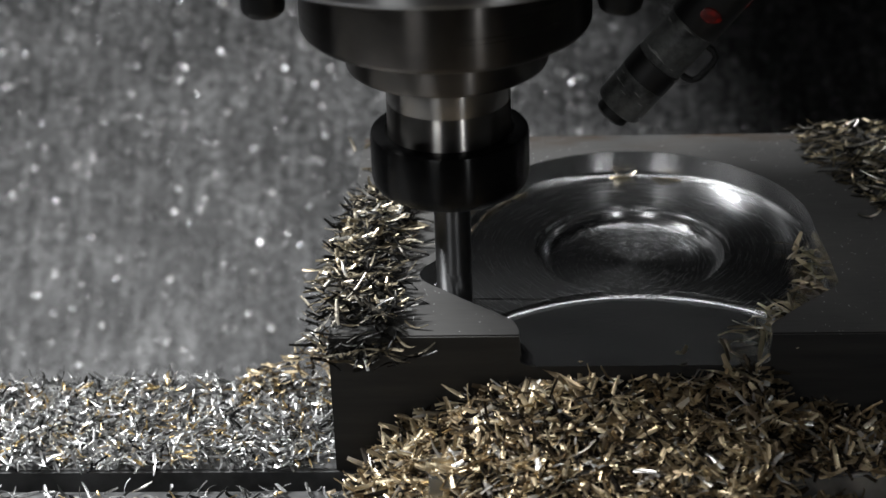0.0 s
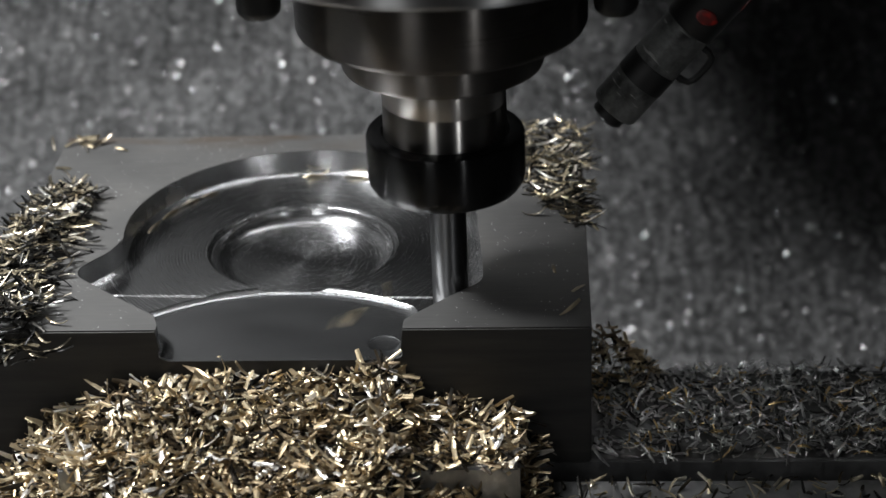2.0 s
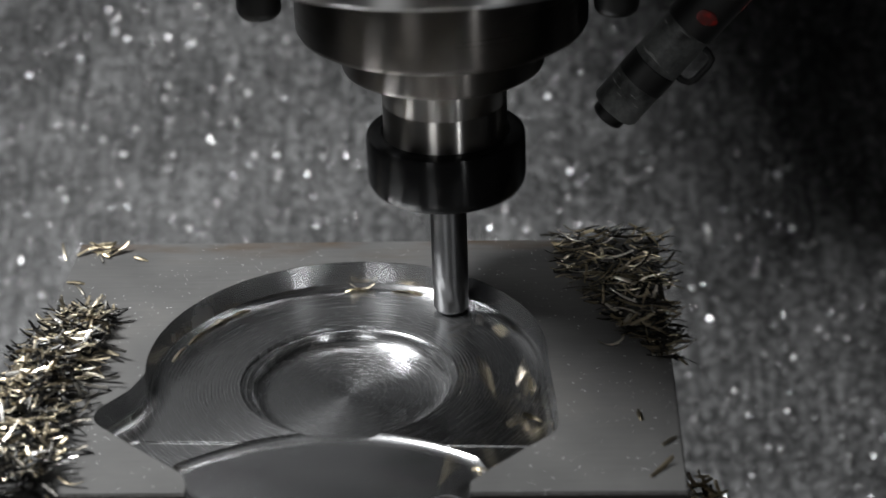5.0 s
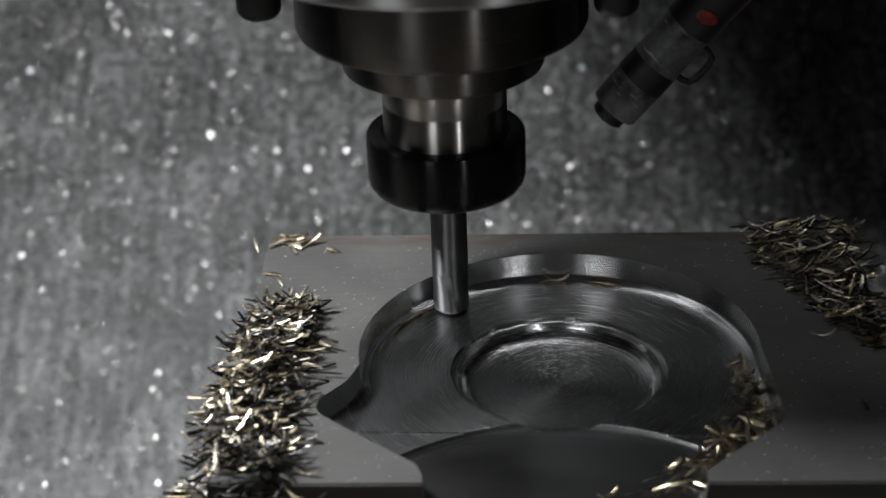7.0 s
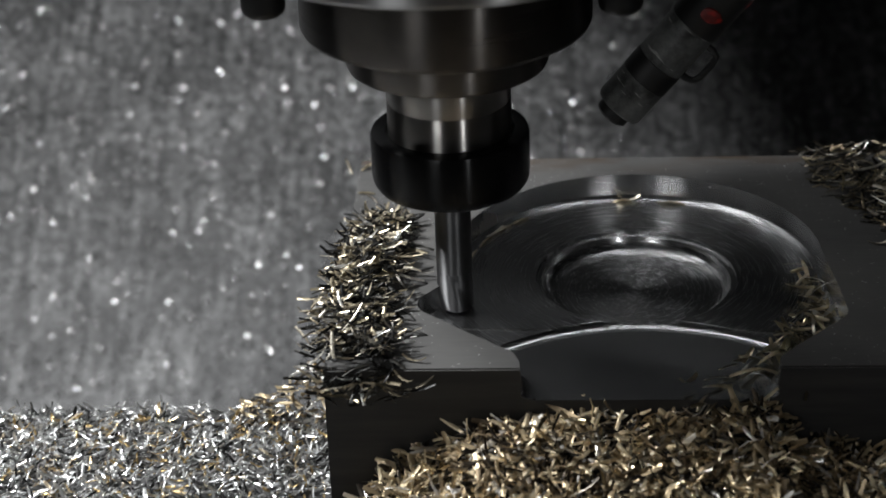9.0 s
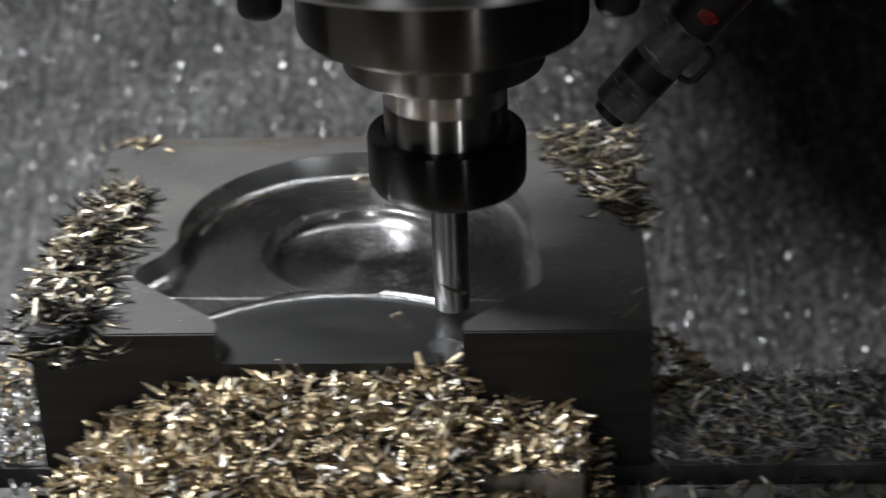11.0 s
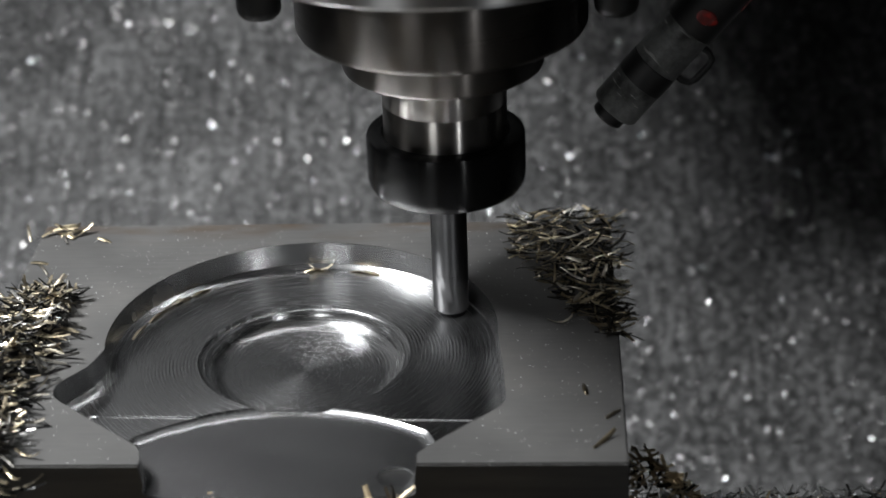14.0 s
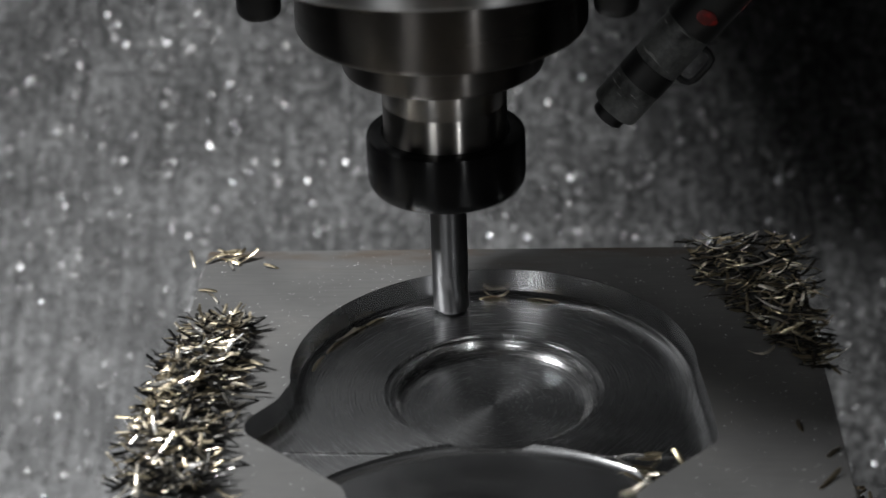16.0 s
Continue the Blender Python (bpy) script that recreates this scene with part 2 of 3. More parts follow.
RED_GLOW = make_glow("red_light", (1.0, 0.02, 0.005), 0.05)
GOLD = [(0.0, (0.015, 0.014, 0.013)), (0.20, (0.06, 0.048, 0.036)), (0.34, (0.34, 0.26, 0.165)), (0.55, (0.62, 0.50, 0.32)), (0.86, (0.80, 0.68, 0.47)), (0.93, (0.90, 0.86, 0.80)), (1.0, (0.95, 0.93, 0.90))]
STEEL = [(0.0, (0.03, 0.03, 0.03)), (0.18, (0.12, 0.12, 0.115)), (0.42, (0.66, 0.66, 0.65)), (0.86, (0.88, 0.88, 0.88)), (0.92, (0.75, 0.56, 0.28)), (1.0, (0.75, 0.56, 0.28))]
DARK = [(0.0, (0.02, 0.02, 0.02)), (0.45, (0.05, 0.045, 0.035)), (0.65, (0.40, 0.33, 0.21)), (0.85, (0.62, 0.54, 0.38)), (1.0, (0.82, 0.80, 0.74))]
CHIP_GOLD, CHIP_STEEL, CHIP_DARK = make_chips("straw_chips", GOLD, 0.42), make_chips("steel_chips", STEEL), make_chips("dark_chips", DARK)
CHIP_LOOSE = make_loose_chip()
TABLE_IRON, APRON = make_table_iron(), make_apron()
WALL_PAINT = make_plastic("dark_enclosure_paint", (0.014, 0.0145, 0.015), 0.5)


# ---------------------------------------------------------------- mesh helpers
def mesh_from(bm, name, mats, sharp=35.0):
    me = bpy.data.meshes.new(name)
    bm.to_mesh(me)
    bm.free()
    for m in mats:
        me.materials.append(m)
    for p in me.polygons:
        p.use_smooth = True
    me.set_sharp_from_angle(angle=radians(sharp))
    return me


def part(name, bm, mat, parent=None, label="", sharp=35.0):
    ob = new(name, mesh_from(bm, name, [mat], sharp))
    if parent is not None:
        ob.parent = parent
    if label:
        tagged(ob, label)
    return ob


def lathe(profile, steps=96, centre=(0, 0)):
    """Turn (radius, z) pairs in millimetres round the z axis. Closed at both ends where the radius is 0."""
    bm = bmesh.new()
    rings = []
    for r, z in profile:
        if r <= 0:
            rings.append([bm.verts.new(v3(centre[0], centre[1], z))])
        else:
            rings.append([bm.verts.new(v3(centre[0] + r * math.cos(2 * math.pi * k / steps), centre[1] + r * math.sin(2 * math.pi * k / steps), z)) for k in range(steps)])
    for a, b in zip(rings, rings[1:]):
        for k in range(steps):
            j = (k + 1) % steps
            if len(a) == 1 and len(b) == 1:
                continue
            if len(a) == 1:
                bm.faces.new((a[0], b[k], b[j]))
            elif len(b) == 1:
                bm.faces.new((a[k], b[0], a[j]))
            else:
                bm.faces.new((a[k], b[k], b[j], a[j]))
    bmesh.ops.recalc_face_normals(bm, faces=bm.faces)
    return bm


def box(x0, x1, y0, y1, z0, z1, bevel=0.6, segments=2):
    bm = bmesh.new()
    bmesh.ops.create_cube(bm, size=1.0)
    for v in bm.verts:
        v.co = v3((x0, x1)[v.co.x > 0], (y0, y1)[v.co.y > 0], (z0, z1)[v.co.z > 0])
    if bevel:
        bmesh.ops.bevel(bm, geom=bm.edges[:], offset=bevel * MM, segments=segments, affect="EDGES", clamp_overlap=True)
    return bm


def rounded(points, step=1.2):
    """A closed polygon from (x, y, radius) corners, its corners rounded."""
    out, n = [], len(points)
    for i, (x, y, r) in enumerate(points):
        p, a, b = Vector((x, y)), Vector(points[i - 1][:2]), Vector(points[(i + 1) % n][:2])
        da, db = (a - p).normalized(), (b - p).normalized()
        ang = math.acos(max(-1, min(1, da.dot(db))))
        if r <= 0 or ang > math.pi - 0.02:
            out.append(p)
            continue
        cut = min(r / math.tan(ang / 2), 0.48 * (a - p).length, 0.48 * (b - p).length)
        r = cut * math.tan(ang / 2)
        c = p + (da + db).normalized() * (r / math.sin(ang / 2))
        s, e = p + da * cut - c, p + db * cut - c
        sweep = s.angle_signed(e) * -1
        k = max(2, int(abs(sweep) * r / step))
        for q in range(k + 1):
            t = sweep * q / k
            out.append(c + Vector((s.x * math.cos(t) - s.y * math.sin(t), s.x * math.sin(t) + s.y * math.cos(t))))
    return out


def inset(poly, d):
    """The polygon (anticlockwise) moved inwards by d."""
    out, n = [], len(poly)
    for i, p in enumerate(poly):
        a, b = (p - poly[i - 1]), (poly[(i + 1) % n] - p)
        na, nb = Vector((-a.y, a.x)).normalized(), Vector((-b.y, b.x)).normalized()
        m = (na + nb)
        m = m / max(0.3, m.dot(na)) if m.length > 1e-6 else na
        out.append(p + m * d)
    return out


def resampled(poly, step=1.25):
    """The same outline with evenly spaced points."""
    n = len(poly)
    lens = [(poly[(i + 1) % n] - poly[i]).length for i in range(n)]
    total = sum(lens)
    count = int(total / step)
    out, i, run = [], 0, 0.0
    for k in range(count):
        s = total * k / count
        while run + lens[i] < s:
            run += lens[i]
            i += 1
        out.append(poly[i].lerp(poly[(i + 1) % n], (s - run) / max(lens[i], 1e-9)))
    return out


def eased(poly, d):
    """Inset in small steps, the outline relaxed at each step so that it never folds."""
    if d <= 0:
        return poly
    k = max(1, int(round(d / 0.4)))
    for _ in range(k):
        poly = inset(poly, d / k)
        n = len(poly)
        poly = [p * 0.5 + (poly[i - 1] + poly[(i + 1) % n]) * 0.25 for i, p in enumerate(poly)]
    return poly


def stack(poly, levels):
    """A solid whose outline is inset by d at each height z, from the top down."""
    bm = bmesh.new()
    rings = []
    for d, z in levels:
        rings.append([bm.verts.new(v3(p.x, p.y, z)) for p in eased(poly, d)])
    n = len(poly)
    for a, b in zip(rings, rings[1:]):
        for k in range(n):
            bm.faces.new((a[k], b[k], b[(k + 1) % n], a[(k + 1) % n]))
    bm.faces.new(rings[0])
    bm.faces.new(rings[-1])
    bmesh.ops.recalc_face_normals(bm, faces=bm.faces)
    return bm


def carve(bm, cutters):
    """The solid bm less the cutters, as a new mesh."""
    me = bpy.data.meshes.new("solid")
    bm.to_mesh(me)
    bm.free()
    ob = new("solid", me)
    tmp = []
    for c in cutters:
        cm = bpy.data.meshes.new("cutter")
        c.to_mesh(cm)
        c.free()
        co = new("cutter", cm)
        tmp.append(co)
        mod = ob.modifiers.new("cut", "BOOLEAN")
        mod.operation, mod.solver, mod.object = "DIFFERENCE", "EXACT", co
    dg = bpy.context.evaluated_depsgraph_get()
    res = bpy.data.meshes.new_from_object(ob.evaluated_get(dg))
    for o in (ob, *tmp):
        bpy.data.objects.remove(o)
    return res


def tube(points, r, sides=10):
    """A round bar along points (millimetres)."""
    bm = bmesh.new()
    pts = [Vector(p) for p in points]
    rings = []
    for i, p in enumerate(pts):
        d = (pts[min(i + 1, len(pts) - 1)] - pts[max(i - 1, 0)]).normalized()
        u = d.cross(Vector((0, 1, 0.01))).normalized()
        w = d.cross(u)
        rings.append([bm.verts.new((p + (u * math.cos(a) + w * math.sin(a)) * r) * MM) for a in [2 * math.pi * k / sides for k in range(sides)]])
    for a, b in zip(rings, rings[1:]):
        for k in range(sides):
            bm.faces.new((a[k], b[k], b[(k + 1) % sides], a[(k + 1) % sides]))
    bm.faces.new(rings[0])
    bm.faces.new(rings[-1])
    bmesh.ops.recalc_face_normals(bm, faces=bm.faces)
    return bm


# ---------------------------------------------------------------- enclosure
def enclosure():
    for name, dims in (("wall_west", (-1010, -1000, -1300, 1400, -700, 1200)), ("wall_east", (1000, 1010, -1300, 1400, -700, 1200)),
                       ("wall_south", (-1000, 1000, -1310, -1300, -700, 1200)), ("wall_north", (-1000, 1000, 1400, 1410, -700, 1200)),
                       ("floor", (-1000, 1000, -1300, 1400, -710, -700)), ("ceiling", (-1000, 1000, -1300, 1400, 1200, 1210))):
        tagged(part(name, box(*dims, bevel=0), WALL_PAINT), "dark painted sheet metal of the machine enclosure", name.split("_")[0], kind="structure")


def apron():
    """Sloping cover behind the table, with the glitter of swarf that sticks to it."""
    rng = random.Random(5)
    base = new("way_cover")
    tagged(base, "sloping grey sheet cover wet with coolant and speckled with swarf", "machine cover")
    bm = box(-800, 800, -520, 800, -4, 0, bevel=1.0)
    part("sheet", bm, APRON, base)
    verts, faces = [], []
    for _ in range(42000):
        x, y = rng.uniform(-400, 340), rng.uniform(-330, 330)
        s = 0.38 + 1.6 * rng.random() ** 3
        n = Vector((rng.gauss(0, 0.45), rng.gauss(0, 0.45), 1)).normalized()
        u = n.orthogonal().normalized()
        u.rotate(Matrix.Rotation(rng.uniform(0, 6.28), 3, n))
        w = n.cross(u)
        c = Vector((x, y, 0.3 + s * 0.5))
        k = len(verts)
        a = rng.uniform(0.5, 1.0)
        for q in (u * s, w * s * a, -u * s, -w * s * a):
            verts.append((c + q) * MM)
        verts.append((c + n * 0.25 * s) * MM)
        verts.append((c - n * 0.5 * s) * MM)
        for q in range(4):
            faces.append((k + q, k + (q + 1) % 4, k + 4))
            faces.append((k + (q + 1) % 4, k + q, k + 5))
    me = bpy.data.meshes.new("swarf_specks")
    me.from_pydata(verts, [], faces)
    me.materials.append(SPECK)
    ob = new("swarf_specks", me)
    ob.parent = base
    tagged(ob, "tiny bright metal specks stuck to the cover", kind="stuff")
    return base


SPECK = make_chips("speck_metal", [(0.0, grey(0.4)), (1.0, grey(0.85))], 0.28)


# ---------------------------------------------------------------- workpiece
def pocket_outline():
    pts = [(-92.6, -115, 14), (-14.5, -115, 14), (-14.5, -71.6, 2.5), (-8.2, -64.3, 12), (0.9, -54.8, 10), (10.2, -45.5, 9), (9.2, -26.0, 30)]
    for k in range(0, 43):
        a = radians(-2 + k * (192 / 42))
        pts.append((HUB[0] + 61.4 * math.cos(a), -1.6 + 61.4 * math.sin(a), 0))
    pts += [(-117.5, -22.0, 14), (-128.3, -37.0, 8.6), (-111.0, -53.0, 20), (-94.5, -67.5, 6), (-92.6, -73.5, 4)]
    return rounded(pts)


def workpiece():
    p = PLATE
    pocket = stack(resampled(pocket_outline()), [(0, 5), (0, -0.1), (0.8, -7.5), (1.15, -7.58), (1.9, -8.15), (3.0, -8.68), (4.6, -9.1), (6.2, -9.28), (7.0, -9.3), (7.3, -9.3)])
    arc = [(-55.0 + 72 * math.cos(a), -103.0 + 72 * math.sin(a)) for a in [radians(q) for q in range(54, 131, 2)]]
    front = rounded([(-92.3, -100, 6), (-14.9, -100, 6), (-14.9, -67.5, 2), (-9.5, -60, 3), (-9.0, -54, 3)] + [(x, y, 0) for x, y in arc] + [(-103.0, -57.0, 3), (-93.8, -66.2, 3), (-92.3, -72.0, 3)])
    front = stack(resampled(front), [(0, -7.5), (0, -9.5), (0.35, -9.9), (0.9, -10.3), (1.7, -10.7), (2.8, -11.0), (4.2, -11.15), (4.6, -11.15)])
    relief = rounded([(-117.5, -35.5, 2), (-112.0, -49.0, 2), (-96.0, -61.5, 2), (-12.0, -61.5, 2), (-4.0, -54.0, 2), (5.0, -46.0, 3), (6.0, -39.5, 2)])
    relief = stack(resampled(relief), [(0, -7.5), (0, -9.5), (0.3, -9.75), (0.6, -9.75)])
    bowl = lathe([(0, -6), (33.4, -6), (33.4, -10.3), (33.1, -10.45), (31.6, -10.6), (31.4, -11.0), (31.2, -11.7), (30.4, -13.0), (29.0, -14.1), (27.2, -14.75), (25.4, -15.0), (24.8, -15.02), (0, -15.15)], 128, HUB)
    plunge = lathe([(0, -9), (5.2, -9), (5.2, -11.35), (4.4, -11.5), (1.6, -11.38), (0, -11.5)], 48, (-21.5, -67.0))
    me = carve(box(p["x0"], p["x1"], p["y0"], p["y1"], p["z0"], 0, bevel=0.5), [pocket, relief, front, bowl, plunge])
    base = new("workpiece")
    tagged(base, "dark steel block with a freshly milled round pocket", "steel block")

    def region(f):
        c, n = f.center / MM, f.normal
        if not (p["x0"] + 1 < c.x < p["x1"] - 1 and p["y0"] + 0.8 < c.y < p["y1"] - 1 and -20 < c.z < -0.3):
            return "block_body"
        if math.hypot(c.x - HUB[0], c.y - HUB[1]) < 33.5 and c.z < -9.5:
            return "bowl"
        if abs(n.z) < 0.3:
            return "pocket_wall"
        return "front_recess" if c.z < -9.85 else "pocket_floor"

    names = [region(f) for f in me.polygons]
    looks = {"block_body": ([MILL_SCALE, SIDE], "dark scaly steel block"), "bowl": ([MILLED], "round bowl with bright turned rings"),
             "pocket_wall": ([MILLED_WALL], "smooth milled steel wall"), "pocket_floor": ([MILLED], "milled steel floor with tool marks"),
             "front_recess": ([RECESS], "milled recess open to the front")}
    for name, (mats, label) in looks.items():
        bm = bmesh.new()
        bm.from_mesh(me)
        bm.faces.ensure_lookup_table()
        bmesh.ops.delete(bm, geom=[f for f, q in zip(bm.faces[:], names) if q != name], context="FACES")
        for f in bm.faces:
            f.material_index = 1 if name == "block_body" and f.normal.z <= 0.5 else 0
        piece = mesh_from(bm, name, mats, 32.0)
        ob = new(name, piece)
        ob.parent = base
        tagged(ob, label)
    return base


# ---------------------------------------------------------------- chips
def chip_shape(rng, length, width):
    """Points and faces of one curled sliver, centred at the origin, lying along x. Millimetres."""
    seg, curl, twist = 4, rng.uniform(0.2, 1.7) * rng.choice((-1, 1)), rng.uniform(-1.3, 1.3)
    pts, t = [], 0.16
    for i in range(seg + 1):
        s = i / seg - 0.5
        a = curl * s
        c = Vector((length * (math.sin(a) / curl), 0, length * (1 - math.cos(a)) / curl))
        w = width * (1 - 0.30 * (2 * s) ** 2) * 0.5
        tw = twist * s
        side = Vector((0, math.cos(tw), math.sin(tw)))
        up = Vector((-math.sin(a), -math.sin(tw), math.cos(a) * math.cos(tw))).normalized()
        pts += [c + side * w, c + up * t, c - side * w, c - up * t]
    faces = []
    for i in range(seg):
        for k in range(4):
            a, b = i * 4 + k, i * 4 + (k + 1) % 4
            faces.append((a, a + 4, b + 4, b))
    faces += [(3, 2, 1, 0), tuple(seg * 4 + k for k in range(4))]
    return pts, faces


def chip_pile(name, label, count, place, mat, seed, length=(5, 10), width=(0.7, 1.5), lean=0.35, level=0.0):
    """One heap of chips. place(rng) gives x, y, z of a chip (millimetres); level is the share that lies along x."""
    rng = random.Random(seed)
    verts, faces = [], []
    for _ in range(count):
        spot = place(rng)
        if spot is None:
            continue
        pts, fs = chip_shape(rng, rng.uniform(*length), rng.uniform(*width))
        rot = Euler((rng.gauss(0, lean * 1.6), rng.gauss(0, lean), rng.gauss(0.15, 0.4) if rng.random() < level else rng.uniform(0, 6.283))).to_matrix()
        k = len(verts)
        at = Vector(spot)
        verts += [(at + rot @ q) * MM for q in pts]
        faces += [tuple(k + i for i in f) for f in fs]
    me = bpy.data.meshes.new(name)
    me.from_pydata(verts, [], faces)
    me.materials.append(mat)
    return tagged(new(name, me), label, "metal chips", kind="stuff")


def lump(x, y, s, amp):
    return amp * noise.noise(Vector((x / s, y / s, 3.3)))


def smooth(a, b, x):
    t = max(0.0, min(1.0, (x - a) / (b - a)))
    return t * t * (3 - 2 * t)


def front_height(x, y):
    """Top of the heap in front of the block."""
    ridge = np.interp(x, [-146, -141, -129, -107, -94, -35, -20, -7, 10, 22, 27], [-54, -43, -28, -19, -15, -14.5, -10, -23, -27, -31, -40])
    away = -77.4 - y
    return float(ridge) - 0.20 * away - 0.0030 * away * away + lump(x, y, 16, 2.2) + lump(x, y, 6, 1.0)


def front_pile():
    def place(rng):
        x, y = rng.uniform(-148, 27), rng.uniform(-170, -78.5)
        h = front_height(x, y)
        edge = -49.5 if (x > 22 or x < -120 or y < -112) else -28.4
        if h < edge:
            return (x, y, edge + 0.4) if rng.random() < 0.6 else None
        return x, y, h - rng.random() ** 2 * min(6.0, h - edge)
    return chip_pile("chip_heap", "large heap of straw-coloured and steel chips in front of the block", 6800, place, CHIP_GOLD, 11, (6, 17), (0.9, 2.1), 0.40)


def left_pile():
    def place(rng):
        y = rng.uniform(-84, 26)
        mid = -141 + 2.0 * math.sin(y / 17) - 2.5 * smooth(-20, -45, y)
        half = 15.5 - 6.0 * smooth(-15, 26, y)
        x = mid + rng.gauss(0, 0.5) * half
        if abs(x - mid) > half * 1.15:
            return None
        h = 8.5 * (1 - ((x - mid) / (half * 1.2)) ** 2) * smooth(30, 12, y) + lump(x, y, 8, 2.0)
        if x < -152:
            return x, y, h - (-152 - x) * 0.7 - rng.random() * 2
        if y < -77.4:
            return x, y, min(h, 2) - rng.random() * 4 - (-77.4 - y) * 0.8
        return x, y, max(0.4, h) * (1 - 0.8 * rng.random() ** 2)
    return chip_pile("chip_ridge", "long ridge of straw and steel chips along the block's edge", 960, place, CHIP_STEEL_GOLD, 12, (7, 14), (0.7, 1.5), 0.3, 0.55)


def rear_pile():
    def place(rng):
        y = rng.uniform(-6, 77)
        x0 = 30 + (10 - 30) * smooth(8, 60, y) + (14 - y if y < 8 else 0) * 0.6
        x = rng.uniform(x0, 47)
        h = 6.0 * smooth(0, 8, x - x0) * smooth(50, 42, x) * smooth(-8, 15, y) * smooth(80, 70, y) + lump(x, y, 7, 1.0)
        return x, y, max(0.4, h) * (1 - 0.8 * rng.random() ** 2)
    return chip_pile("chip_corner_heap", "low heap of dark and straw chips on the block's corner", 380, place, CHIP_DARK, 13, (6, 13), (0.7, 1.4), 0.22, 0.45)


def table_chips(name, label, x0, x1, y0, y1, count, mat, seed, depth=4.0):
    def place(rng):
        x, y = rng.uniform(x0, x1), rng.uniform(y0, y1)
        h = depth * (0.55 + 0.6 * noise.noise(Vector((x / 18, y / 12, seed)))) 
        return x, y, -49.5 + max(0.2, h) * (1 - 0.7 * rng.random() ** 2)
    return chip_pile(name, label, count, place, mat, seed, (4, 9), (0.6, 1.4), 0.45)


def side_heap(name, x, y, seed, rx, ry):
    def place(rng):
        a, q = rng.uniform(0, 6.283), math.sqrt(rng.random())
        return x + rx * q * math.cos(a), y + ry * q * math.sin(a), -49 + 24 * (1 - q) * rng.uniform(0.7, 1) + 0.5
    return chip_pile(name, "small heap of straw-coloured chips on the table beside the block", 260, place, CHIP_GOLD, seed, (4, 8), (0.8, 1.6))


CHIP_STEEL_GOLD = make_chips("mixed_chips", [(0.0, (0.015, 0.015, 0.015)), (0.52, (0.04, 0.038, 0.034)), (0.64, (0.36, 0.31, 0.22)), (0.82, (0.70, 0.60, 0.42)), (0.92, (0.86, 0.80, 0.68)), (1.0, (0.95, 0.94, 0.92))])


# ---------------------------------------------------------------- table
def machine_table():
    """Cast iron table with a T-slot."""
    base = new("machine_table")
    tagged(base, "cast iron machine table with a T-slot, strewn with chips", "machine table")
    part("rear_land", box(-520, 520, -76.2, -20, -90, -50, bevel=0.8), TABLE_IRON, base)
    part("front_land", box(-520, 520, -240, -87.6, -90, -50, bevel=0.8), TABLE_IRON, base)
    part("slot_floor", box(-520, 520, -100, -64, -102, -90.2, bevel=0.5), TABLE_IRON, base)
    return base


def clamp_bar():
    bm = box(-120, 22, -112, -77.9, -49.8, -29, bevel=0.8)
    ob = part("clamp_bar", bm, TABLE_IRON)
    return tagged(ob, "low steel clamp bar against the block, covered in chips", "clamp")


